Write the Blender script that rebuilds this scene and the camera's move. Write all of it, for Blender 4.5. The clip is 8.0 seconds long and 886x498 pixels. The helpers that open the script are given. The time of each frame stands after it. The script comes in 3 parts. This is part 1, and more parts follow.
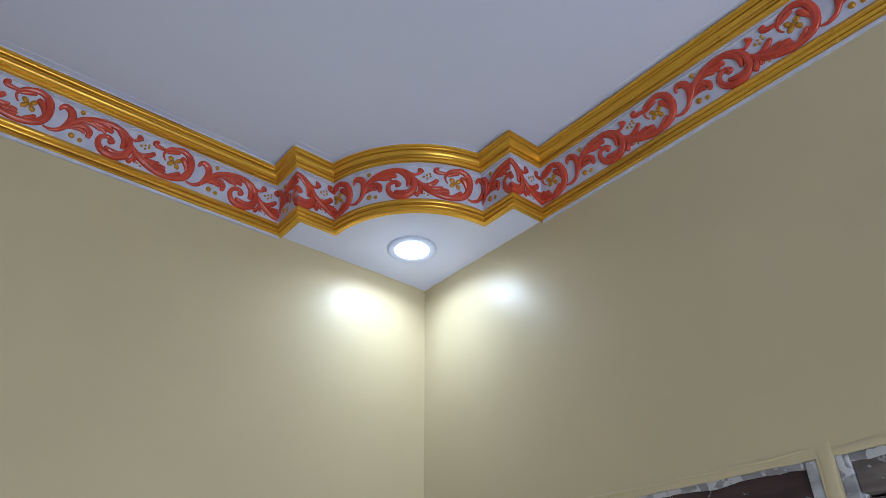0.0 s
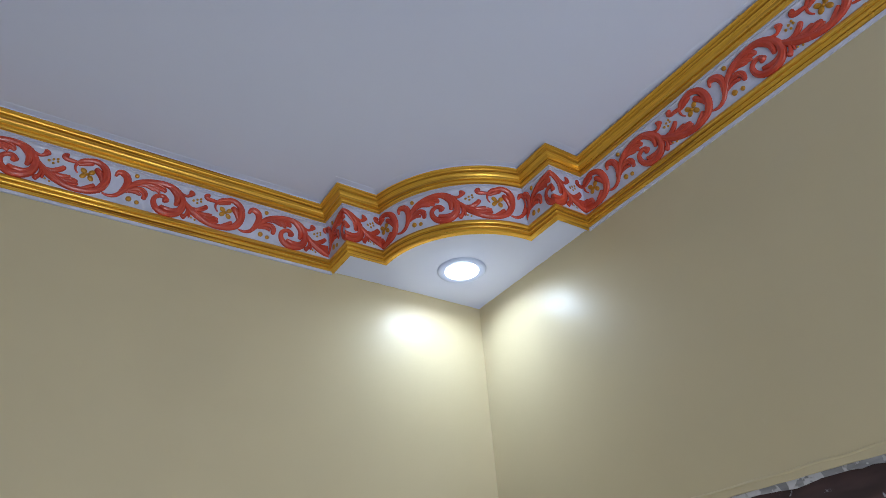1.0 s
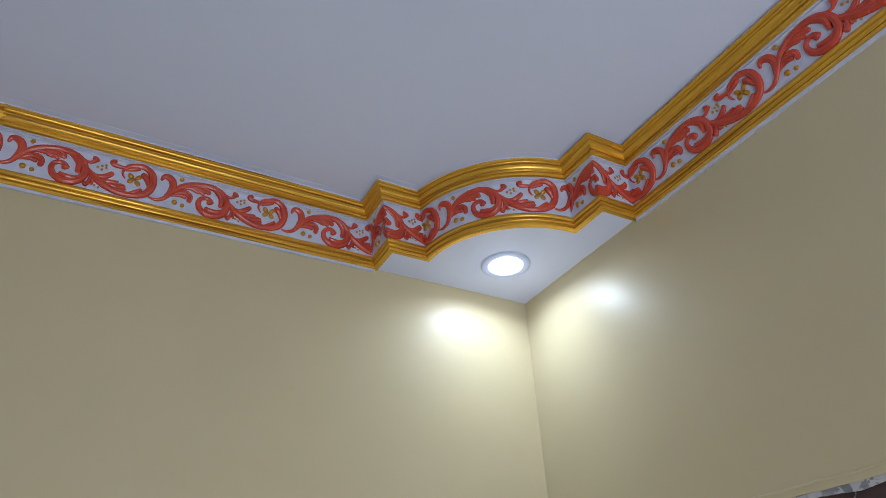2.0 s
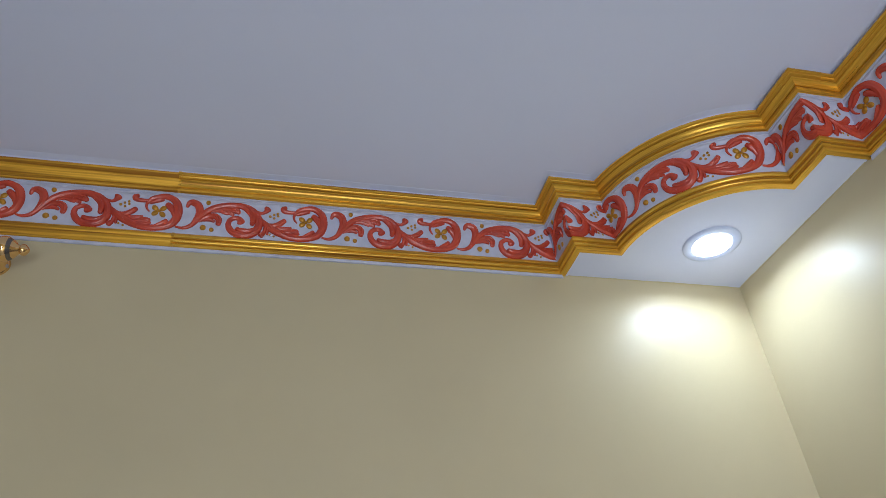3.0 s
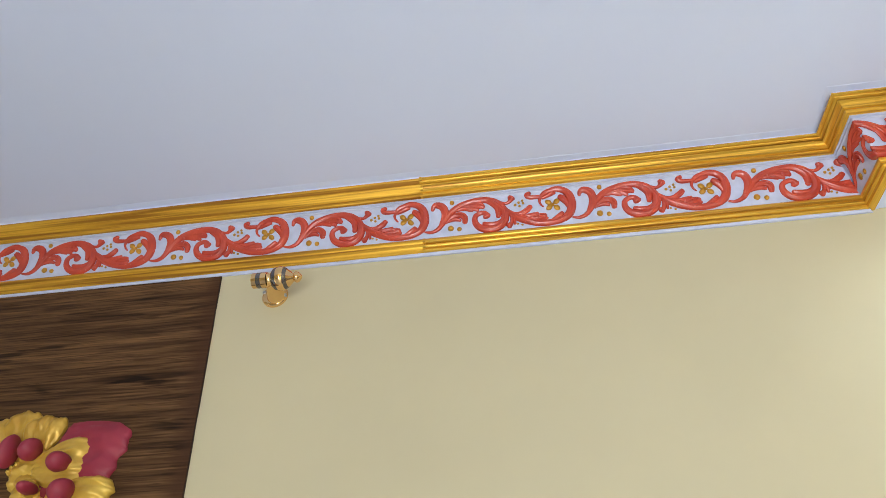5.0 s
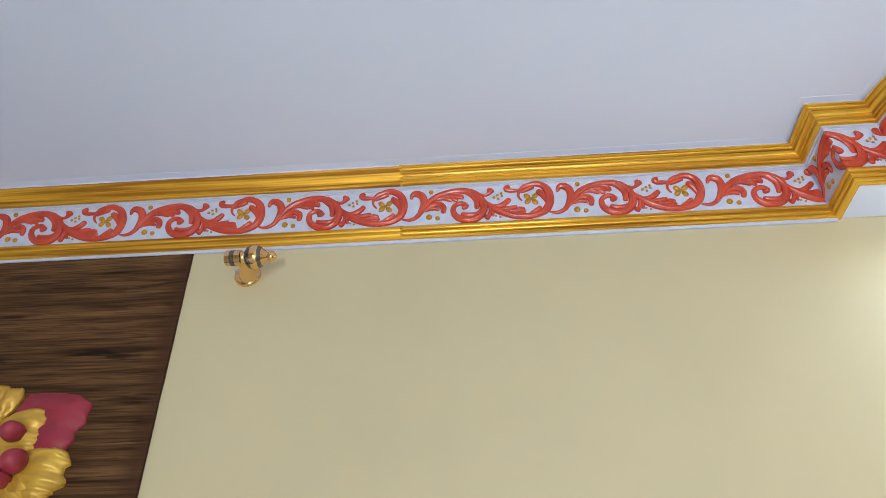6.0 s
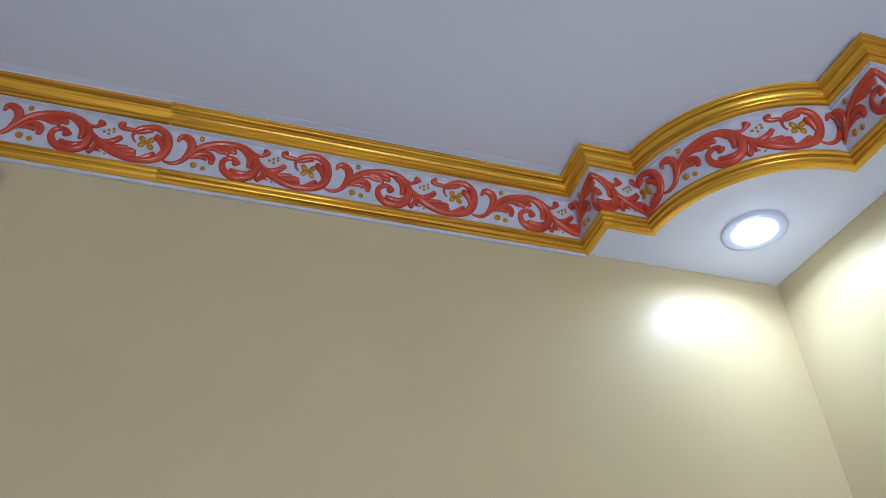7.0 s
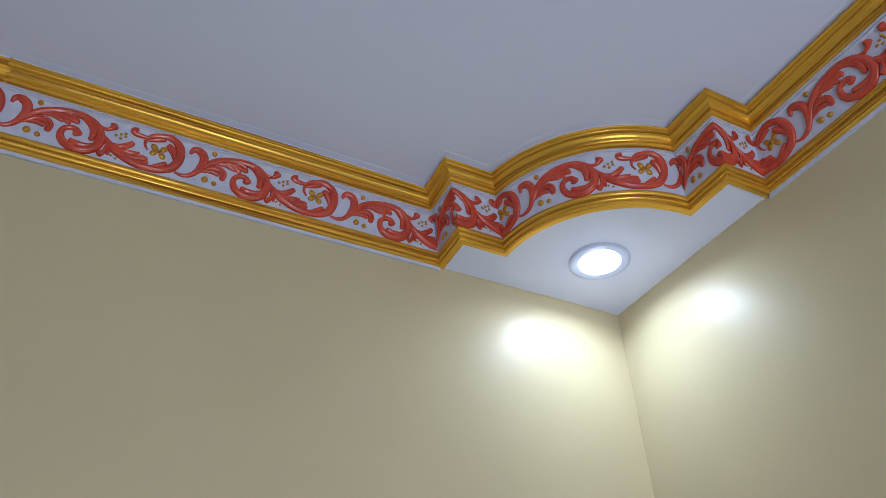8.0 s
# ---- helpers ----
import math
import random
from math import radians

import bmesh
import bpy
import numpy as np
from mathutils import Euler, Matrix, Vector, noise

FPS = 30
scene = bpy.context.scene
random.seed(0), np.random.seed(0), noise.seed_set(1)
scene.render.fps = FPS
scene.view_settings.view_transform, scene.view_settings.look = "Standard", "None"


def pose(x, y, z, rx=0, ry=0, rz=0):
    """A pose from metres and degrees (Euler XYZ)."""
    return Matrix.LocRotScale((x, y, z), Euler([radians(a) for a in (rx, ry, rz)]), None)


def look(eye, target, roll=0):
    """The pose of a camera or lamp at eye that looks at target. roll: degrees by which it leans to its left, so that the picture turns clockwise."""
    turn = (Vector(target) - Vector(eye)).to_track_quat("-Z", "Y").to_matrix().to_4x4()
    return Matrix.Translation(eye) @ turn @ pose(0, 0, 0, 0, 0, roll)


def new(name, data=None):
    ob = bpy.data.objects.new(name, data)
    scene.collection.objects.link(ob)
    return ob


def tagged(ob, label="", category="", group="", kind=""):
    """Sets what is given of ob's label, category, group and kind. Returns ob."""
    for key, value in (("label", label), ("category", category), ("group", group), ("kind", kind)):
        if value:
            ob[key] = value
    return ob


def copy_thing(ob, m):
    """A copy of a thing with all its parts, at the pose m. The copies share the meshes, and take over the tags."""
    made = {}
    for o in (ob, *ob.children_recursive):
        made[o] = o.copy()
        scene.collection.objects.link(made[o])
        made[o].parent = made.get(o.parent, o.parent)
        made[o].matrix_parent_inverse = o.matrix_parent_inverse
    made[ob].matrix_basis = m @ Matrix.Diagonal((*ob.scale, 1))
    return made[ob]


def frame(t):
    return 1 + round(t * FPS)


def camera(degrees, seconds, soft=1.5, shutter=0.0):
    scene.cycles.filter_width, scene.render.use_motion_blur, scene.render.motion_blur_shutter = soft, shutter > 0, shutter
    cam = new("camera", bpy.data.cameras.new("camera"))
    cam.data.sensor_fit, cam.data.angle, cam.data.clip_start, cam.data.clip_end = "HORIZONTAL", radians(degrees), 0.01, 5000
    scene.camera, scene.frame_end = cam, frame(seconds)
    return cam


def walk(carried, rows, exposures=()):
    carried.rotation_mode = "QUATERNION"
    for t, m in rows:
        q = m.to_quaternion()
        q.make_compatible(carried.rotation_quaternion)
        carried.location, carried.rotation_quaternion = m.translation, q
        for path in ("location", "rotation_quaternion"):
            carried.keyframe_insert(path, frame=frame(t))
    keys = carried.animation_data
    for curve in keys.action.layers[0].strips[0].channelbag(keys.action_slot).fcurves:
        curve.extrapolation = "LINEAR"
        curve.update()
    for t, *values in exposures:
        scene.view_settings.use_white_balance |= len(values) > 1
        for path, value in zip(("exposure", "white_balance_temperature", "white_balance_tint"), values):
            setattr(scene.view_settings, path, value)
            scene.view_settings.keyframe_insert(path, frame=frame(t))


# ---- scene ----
cam = camera(66.2, 8.0, soft=0.5)
PATH = [
    (0, (-0.966, -1.235, 1.755), (0.122, 0.071, 2.809), -0.6),
    (0.5, (-0.98, -1.24, 1.761), (0.032, 0.122, 2.82), -2.4),
    (1, (-0.977, -1.259, 1.766), (-0.019, 0.12, 2.851), -4.1),
    (1.2, (-1.003, -1.245, 1.77), (-0.025, 0.127, 2.849), -5.0),
    (2.3, (-0.943, -1.263, 1.782), (-0.194, 0.244, 2.862), -2.8),
    (2.5, (-0.956, -1.23, 1.784), (-0.27, 0.29, 2.888), -3.8),
    (3, (-0.963, -1.103, 1.803), (-0.561, 0.456, 2.989), -4.3),
    (3.5, (-1.003, -1.006, 1.821), (-0.778, 0.587, 3.009), -4.5),
    (4, (-1.014, -0.983, 1.831), (-1.026, 0.614, 3.035), -2.5),
    (4.5, (-1.022, -0.986, 1.83), (-1.205, 0.589, 3.049), -1.4),
    (4.7, (-1.019, -0.991, 1.832), (-1.245, 0.578, 3.051), -0.7),
    (5.8, (-1.064, -0.985, 1.795), (-1.283, 0.559, 3.047), -0.1),
    (6, (-1.05, -0.965, 1.791), (-1.177, 0.587, 3.047), 0.1),
    (6.5, (-1.008, -0.935, 1.799), (-0.822, 0.628, 3.033), -0.7),
    (7, (-0.947, -0.939, 1.81), (-0.551, 0.597, 3.028), 0.2),
    (7.5, (-0.908, -0.944, 1.812), (-0.342, 0.53, 3.04), -0.2),
    (8, (-0.884, -0.957, 1.819), (-0.19, 0.463, 3.045), -1.0),
]
EXPOSURE = [(0.0, 0.33, 6300, 13), (2.3, 0.33, 6400, 13), (3.0, 0.42, 6400, 13), (3.5, 0.55, 6450, 13), (4.0, 0.72, 6550, 13), (4.5, 1.32, 6620, 9), (4.8, 1.40, 6650, 9), (5.7, 1.40, 6700, 9), (6.0, 1.31, 6650, 9), (6.5, 0.77, 6500, 12), (7.0, 0.5, 6400, 12), (7.5, 0.4, 6350, 13), (8.0, 0.38, 6250, 13)]
walk(cam, [(t, look(eye, target, roll)) for t, eye, target, roll in PATH], EXPOSURE)

# ---- light ----
SOFFIT, CEIL = 2.5965, 2.7415
BASE_Z = 2.594
LAMP_AT = (-0.154, -0.146)

world = bpy.data.worlds.new("sky")
world.use_nodes = True
scene.world = world
wn = world.node_tree.nodes
sky = wn.new("ShaderNodeTexSky")
sky.sky_type, sky.sun_disc = "NISHITA", False
sky.sun_elevation, sky.sun_rotation = radians(40), radians(200)
wn["Background"].inputs["Strength"].default_value = 0.1
world.node_tree.links.new(sky.outputs[0], wn["Background"].inputs["Color"])


def area_lamp(name, m, sx, sy, watts, colour, shape="RECTANGLE"):
    la = bpy.data.lights.new(name, "AREA")
    la.shape, la.size, la.size_y, la.energy, la.color = shape, sx, sy, watts, colour
    ob = new(name, la)
    ob.matrix_world = m
    return ob


glow = area_lamp("downlight_glow", pose(LAMP_AT[0], LAMP_AT[1], SOFFIT - 0.0065), 0.075, 0.075, 0.97, (0.72, 0.89, 1.08), "DISK")
glow.data.spread = radians(162)
# point lamp added under the domed diffuser as sideways light, to brighten the soffit
side = bpy.data.lights.new("downlight_glow", "POINT")
side.energy, side.color, side.shadow_soft_size = 0.08, (0.72, 0.89, 1.08), 0.018
new("downlight_glow", side).location = (LAMP_AT[0], LAMP_AT[1], SOFFIT - 0.030)
# unseen downlights assumed in the other corners, for highlights on gold and red
UNSEEN_CORNERS = ((-4.42, -0.18), (-4.42, -3.12), (-0.18, -3.12))
for px, py in UNSEEN_CORNERS:
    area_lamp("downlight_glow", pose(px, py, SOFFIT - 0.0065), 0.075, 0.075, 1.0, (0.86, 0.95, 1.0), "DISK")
# fill lamps in assumed, unseen openings; the west one lifts the east mouldings' highlights
area_lamp("unseen_window_fill", pose(-1.0, -3.36, 0.80, 110, 0, -50), 1.1, 1.45, 41.5, (0.78, 0.88, 0.96))
area_lamp("unseen_window_fill", pose(-4.66, -0.85, 0.80, 108, 0, -84), 0.8, 1.45, 3.0, (0.78, 0.88, 0.96))


# ---- materials ----
def material(name, colour, rough=0.5, metal=0.0, dark=None, scale=8.0, amount=0.25, bump=0.05, bump_scale=60.0, stretch=(1, 1, 1), uv=False, coat=0.0, spec=0.5):
    m = bpy.data.materials.new(name)
    m.use_nodes = True
    nt = m.node_tree
    bs = nt.nodes["Principled BSDF"]
    co = nt.nodes.new("ShaderNodeTexCoord")
    mp = nt.nodes.new("ShaderNodeMapping")
    mp.inputs["Scale"].default_value = stretch
    nt.links.new(co.outputs["UV" if uv else "Object"], mp.inputs["Vector"])
    n1 = nt.nodes.new("ShaderNodeTexNoise")
    n1.inputs["Scale"].default_value, n1.inputs["Detail"].default_value = scale, 5
    nt.links.new(mp.outputs[0], n1.inputs["Vector"])
    rp = nt.nodes.new("ShaderNodeValToRGB")
    d = dark or tuple(c * (1 - amount) for c in colour)
    rp.color_ramp.elements[0].position, rp.color_ramp.elements[1].position = 0.3, 0.7
    rp.color_ramp.elements[0].color, rp.color_ramp.elements[1].color = (*d, 1), (*colour, 1)
    nt.links.new(n1.outputs["Fac"], rp.inputs["Fac"])
    nt.links.new(rp.outputs[0], bs.inputs["Base Color"])
    n2 = nt.nodes.new("ShaderNodeTexNoise")
    n2.inputs["Scale"].default_value, n2.inputs["Detail"].default_value = bump_scale, 4
    nt.links.new(mp.outputs[0], n2.inputs["Vector"])
    bp = nt.nodes.new("ShaderNodeBump")
    bp.inputs["Strength"].default_value, bp.inputs["Distance"].default_value = bump, 0.002
    nt.links.new(n2.outputs["Fac"], bp.inputs["Height"])
    nt.links.new(bp.outputs[0], bs.inputs["Normal"])
    rr = nt.nodes.new("ShaderNodeMapRange")
    rr.inputs["To Min"].default_value, rr.inputs["To Max"].default_value = rough * 0.85, min(1, rough * 1.15)
    nt.links.new(n2.outputs["Fac"], rr.inputs["Value"])
    nt.links.new(rr.outputs[0], bs.inputs["Roughness"])
    bs.inputs["Metallic"].default_value = metal
    bs.inputs["Coat Weight"].default_value = coat
    bs.inputs["Specular IOR Level"].default_value = spec
    return m


WALL = material("cream_satin_paint", (0.62, 0.533, 0.343), 0.37, scale=2.2, amount=0.10, bump=0.10, bump_scale=11, spec=0.32)
WHITE = material("ceiling_white_paint", (0.69, 0.74, 0.96), 0.7, scale=1.1, amount=0.03, bump=0.04, bump_scale=20)
PLASTER = material("cornice_white_paint", (0.58, 0.60, 0.77), 0.45, scale=55, amount=0.14, bump=0.1, bump_scale=120)
RED = material("red_enamel_paint", (0.63, 0.078, 0.040), 0.26, dark=(0.47, 0.045, 0.025), scale=28, bump=0.04, bump_scale=120, spec=0.6)
BEAD = material("gold_dot_paint", (0.60, 0.28, 0.022), 0.35, 0.35, scale=200, amount=0.3, bump=0.1, bump_scale=300)
RIM = material("lamp_white_plastic", (0.55, 0.62, 0.84), 0.35, scale=20, amount=0.03, bump=0.0)
FLOOR = material("floor_tile_white", (0.72, 0.72, 0.74), 0.3, scale=5, amount=0.15)
COPPER = material("polished_rose_gold", (0.92, 0.60, 0.27), 0.06, 1.0, scale=40, amount=0.08, bump=0.02)
GUNMETAL = material("dark_gunmetal_band", (0.22, 0.20, 0.19), 0.25, 0.9, scale=60, amount=0.2)
STEEL = material("screw_steel", (0.5, 0.5, 0.5), 0.3, 1.0, scale=90, amount=0.2)
BURGUNDY = material("burgundy_paint", (0.35, 0.030, 0.056), 0.50, dark=(0.25, 0.020, 0.036), scale=14, bump=0.3, bump_scale=45)
PETAL = material("pearl_gold_paint", (0.74, 0.47, 0.075), 0.36, 0.22, dark=(0.50, 0.25, 0.03), scale=14, bump=0.25, bump_scale=50)


def grain_material():
    """Brown paint combed into a wood grain: long streaks, dark knots in it."""
    m = bpy.data.materials.new("painted_wood_grain")
    m.use_nodes = True
    nt = m.node_tree
    bs = nt.nodes["Principled BSDF"]
    co = nt.nodes.new("ShaderNodeTexCoord")
    last = None
    for k, (sc, st, det) in enumerate((((1), (2.4, 1, 66), 8), ((1), (10, 1, 300), 6), ((1), (7.0, 1, 48), 3))):
        mp = nt.nodes.new("ShaderNodeMapping")
        mp.inputs["Scale"].default_value = st
        mp.inputs["Location"].default_value = (k * 3.7, 0, k * 1.9)
        nt.links.new(co.outputs["Object"], mp.inputs["Vector"])
        n = nt.nodes.new("ShaderNodeTexNoise")
        n.inputs["Scale"].default_value, n.inputs["Detail"].default_value = sc, det
        n.inputs["Distortion"].default_value = 0.3
        nt.links.new(mp.outputs[0], n.inputs["Vector"])
        rp = nt.nodes.new("ShaderNodeValToRGB")
        e = rp.color_ramp.elements
        if k == 0:
            e[0].position, e[1].position = 0.30, 0.70
            e[0].color, e[1].color = (0.044, 0.0185, 0.0075, 1), (0.225, 0.110, 0.044, 1)
            last = rp
            nt.links.new(n.outputs["Fac"], rp.inputs["Fac"])
            continue
        lo, hi = ((0.36, 0.62), (0.31, 0.40))[k - 1]
        e[0].position, e[1].position = lo, hi
        dk = (0.34, 0.30)[k - 1]
        e[0].color, e[1].color = (dk, dk * 0.95, dk * 0.9, 1), (1, 1, 1, 1)
        nt.links.new(n.outputs["Fac"], rp.inputs["Fac"])
        mx = nt.nodes.new("ShaderNodeMixRGB")
        mx.blend_type = "MULTIPLY"
        mx.inputs[0].default_value = 1.0
        nt.links.new(last.outputs[0], mx.inputs[1])
        nt.links.new(rp.outputs[0], mx.inputs[2])
        last = mx
    # red-brown strokes and a thin dark line run down the slanting edge
    xyz = nt.nodes.new("ShaderNodeSeparateXYZ")
    nt.links.new(co.outputs["Object"], xyz.inputs[0])
    slant = nt.nodes.new("ShaderNodeMath")
    slant.operation = "MULTIPLY_ADD"
    slant.inputs[1].default_value = 0.052
    nt.links.new(xyz.outputs["Z"], slant.inputs[0])
    nt.links.new(xyz.outputs["X"], slant.inputs[2])
    wavy = nt.nodes.new("ShaderNodeMath")
    wavy.operation = "MULTIPLY_ADD"
    wavy.inputs[1].default_value = 0.05
    nt.links.new(n.outputs["Fac"], wavy.inputs[0])
    nt.links.new(slant.outputs[0], wavy.inputs[2])
    for src, lo, hi, most, col in ((wavy, -0.016, 0.020, 0.75, (0.060, 0.024, 0.011, 1)), (slant, 0.0022, 0.0042, 0.85, (0.022, 0.011, 0.007, 1))):
        eg = nt.nodes.new("ShaderNodeMapRange")
        eg.inputs["From Min"].default_value, eg.inputs["From Max"].default_value, eg.inputs["To Max"].default_value = lo, hi, most
        nt.links.new(src.outputs[0], eg.inputs["Value"])
        mx = nt.nodes.new("ShaderNodeMixRGB")
        nt.links.new(eg.outputs[0], mx.inputs[0])
        nt.links.new(last.outputs[0], mx.inputs[1])
        mx.inputs[2].default_value = col
        last = mx
    nt.links.new(last.outputs[0], bs.inputs["Base Color"])
    bs.inputs["Roughness"].default_value = 0.55
    bs.inputs["Specular IOR Level"].default_value = 0.15
    bp = nt.nodes.new("ShaderNodeBump")
    bp.inputs["Strength"].default_value, bp.inputs["Distance"].default_value = 0.3, 0.001
    nt.links.new(last.outputs[0], bp.inputs["Height"])
    nt.links.new(bp.outputs[0], bs.inputs["Normal"])
    return m


def smeared_material(name, wood, stain, cut):
    """Old wood under smears of white putty."""
    m = bpy.data.materials.new(name)
    m.use_nodes = True
    nt = m.node_tree
    bs = nt.nodes["Principled BSDF"]
    co = nt.nodes.new("ShaderNodeTexCoord")
    n = nt.nodes.new("ShaderNodeTexNoise")
    n.inputs["Scale"].default_value, n.inputs["Detail"].default_value, n.inputs["Distortion"].default_value = 44, 8, 0.8
    nt.links.new(co.outputs["Object"], n.inputs["Vector"])
    rp = nt.nodes.new("ShaderNodeValToRGB")
    e = rp.color_ramp.elements
    e[0].position, e[1].position = cut, cut + 0.03
    e[0].color, e[1].color = (0, 0, 0, 1), (1, 1, 1, 1)
    nt.links.new(n.outputs["Fac"], rp.inputs["Fac"])
    mp = nt.nodes.new("ShaderNodeMapping")
    mp.inputs["Scale"].default_value = (30, 9, 40)
    nt.links.new(co.outputs["Object"], mp.inputs["Vector"])
    n2 = nt.nodes.new("ShaderNodeTexNoise")
    n2.inputs["Scale"].default_value, n2.inputs["Detail"].default_value = 1, 5
    nt.links.new(mp.outputs[0], n2.inputs["Vector"])
    r2 = nt.nodes.new("ShaderNodeValToRGB")
    e = r2.color_ramp.elements
    e[0].position, e[1].position = 0.35, 0.65
    e[0].color, e[1].color = (*[c * 0.45 for c in wood], 1), (*wood, 1)
    nt.links.new(n2.outputs["Fac"], r2.inputs["Fac"])
    mx = nt.nodes.new("ShaderNodeMixRGB")
    nt.links.new(rp.outputs[0], mx.inputs[0])
    nt.links.new(r2.outputs[0], mx.inputs[1])
    mx.inputs[2].default_value = (*stain, 1)
    nt.links.new(mx.outputs[0], bs.inputs["Base Color"])
    bs.inputs["Roughness"].default_value = 0.6
    bp = nt.nodes.new("ShaderNodeBump")
    bp.inputs["Strength"].default_value, bp.inputs["Distance"].default_value = 0.4, 0.002
    nt.links.new(rp.outputs[0], bp.inputs["Height"])
    nt.links.new(bp.outputs[0], bs.inputs["Normal"])
    return m


def gold_material(name, light, mid, dark, cut, rough):
    """Bronze paint brushed along a moulding: fine streaks, and long brown ones where it is thin."""
    m = bpy.data.materials.new(name)
    m.use_nodes = True
    nt = m.node_tree
    bs = nt.nodes["Principled BSDF"]
    co = nt.nodes.new("ShaderNodeTexCoord")
    last, fine = None, None
    for k, st in enumerate(((7, 420, 1), (2.2, 130, 1))):
        mp = nt.nodes.new("ShaderNodeMapping")
        mp.inputs["Scale"].default_value = st
        mp.inputs["Location"].default_value = (k * 4.3, k * 2.1, 0)
        nt.links.new(co.outputs["UV"], mp.inputs["Vector"])
        n = nt.nodes.new("ShaderNodeTexNoise")
        n.inputs["Scale"].default_value, n.inputs["Detail"].default_value = 1, 5
        n.inputs["Distortion"].default_value = 0.4
        nt.links.new(mp.outputs[0], n.inputs["Vector"])
        rp = nt.nodes.new("ShaderNodeValToRGB")
        e = rp.color_ramp.elements
        nt.links.new(n.outputs["Fac"], rp.inputs["Fac"])
        if k == 0:
            e[0].position, e[1].position = 0.32, 0.66
            e[0].color, e[1].color = (*mid, 1), (*light, 1)
            last, fine = rp, n
        else:
            e[0].position, e[1].position = cut, cut + 0.16
            e[0].color, e[1].color = (1, 1, 1, 1), (0, 0, 0, 1)
            mx = nt.nodes.new("ShaderNodeMixRGB")
            nt.links.new(rp.outputs[0], mx.inputs[0])
            nt.links.new(last.outputs[0], mx.inputs[1])
            mx.inputs[2].default_value = (*dark, 1)
            last = mx
    nt.links.new(last.outputs[0], bs.inputs["Base Color"])
    bs.inputs["Metallic"].default_value = 0.6
    rr = nt.nodes.new("ShaderNodeMapRange")
    rr.inputs["To Min"].default_value, rr.inputs["To Max"].default_value = rough * 1.25, rough * 0.8
    nt.links.new(fine.outputs["Fac"], rr.inputs["Value"])
    nt.links.new(rr.outputs[0], bs.inputs["Roughness"])
    bp = nt.nodes.new("ShaderNodeBump")
    bp.inputs["Strength"].default_value, bp.inputs["Distance"].default_value = 0.16, 0.001
    nt.links.new(fine.outputs["Fac"], bp.inputs["Height"])
    nt.links.new(bp.outputs[0], bs.inputs["Normal"])
    return m


GOLD = gold_material("gold_brushed_paint", (0.91, 0.535, 0.072), (0.69, 0.368, 0.037), (0.40, 0.170, 0.018), 0.34, 0.29)
GOLD_THIN = gold_material("gold_thin_paint", (0.86, 0.475, 0.050), (0.66, 0.335, 0.026), (0.38, 0.155, 0.012), 0.40, 0.46)
GRAIN = grain_material()
SMEAR = smeared_material("putty_smeared_wood", (0.075, 0.040, 0.042), (0.36, 0.36, 0.40), 0.64)
PUTTY = smeared_material("dried_putty", (0.48, 0.48, 0.52), (0.58, 0.58, 0.62), 0.5)
OLD_DOOR = smeared_material("worn_grey_wood", (0.27, 0.225, 0.21), (0.40, 0.385, 0.40), 0.60)

GLOW = bpy.data.materials.new("lit_diffuser")
GLOW.use_nodes = True
GLOW.node_tree.nodes["Principled BSDF"].inputs["Emission Color"].default_value = (0.97, 0.98, 1.0, 1)
GLOW.node_tree.nodes["Principled BSDF"].inputs["Emission Strength"].default_value = 4.0


# ---- mesh helpers ----
def link_mesh(name, verts, faces, mat, parent=None, label="", smooth=None, uvs=None):
    me = bpy.data.meshes.new(name)
    me.from_pydata([tuple(v) for v in verts], [], faces)
    if uvs is not None:
        lay = me.uv_layers.new(name="uv")
        for lp in me.loops:
            lay.data[lp.index].uv = uvs[lp.vertex_index]
    me.materials.append(mat)
    if smooth is not None:
        me.polygons.foreach_set("use_smooth", [True] * len(me.polygons))
        me.set_sharp_from_angle(angle=radians(smooth))
    me.update()
    ob = new(name, me)
    if parent is not None:
        ob.parent = parent
    if label:
        ob["label"] = label
    return ob


def part(name, bm, mat, parent=None, label="", smooth=None):
    bmesh.ops.recalc_face_normals(bm, faces=bm.faces)
    me = bpy.data.meshes.new(name)
    bm.to_mesh(me)
    bm.free()
    me.materials.append(mat)
    if smooth is not None:
        me.polygons.foreach_set("use_smooth", [True] * len(me.polygons))
        me.set_sharp_from_angle(angle=radians(smooth))
    ob = new(name, me)
    if parent is not None:
        ob.parent = parent
    if label:
        ob["label"] = label
    return ob


def box(lo, hi, bevel=0.0, bm=None):
    bm = bm or bmesh.new()
    made = bmesh.ops.create_cube(bm, size=1.0)["verts"]
    for v in made:
        v.co = Vector([lo[i] + (v.co[i] + 0.5) * (hi[i] - lo[i]) for i in range(3)])
    if bevel:
        bmesh.ops.bevel(bm, geom=[e for e in bm.edges if e.verts[0] in made], offset=bevel, segments=2, affect="EDGES", profile=0.6)
    return bm


def lathe(profile, steps=40, axis="z"):
    """Turned solid from (radius, height) pairs."""
    bm = bmesh.new()
    rings = []
    for r, h in profile:
        ring = []
        for k in range(steps):
            a = 2 * math.pi * k / steps
            p = (r * math.cos(a), r * math.sin(a), h)
            if axis == "x":
                p = (p[2], p[0], p[1])
            elif axis == "y":
                p = (p[0], p[2], p[1])
            ring.append(bm.verts.new(p))
        rings.append(ring)
    for a, b in zip(rings, rings[1:]):
        for k in range(steps):
            bm.faces.new((a[k], a[(k + 1) % steps], b[(k + 1) % steps], b[k]))
    bm.faces.new(rings[0])
    bm.faces.new(rings[-1])
    return bm


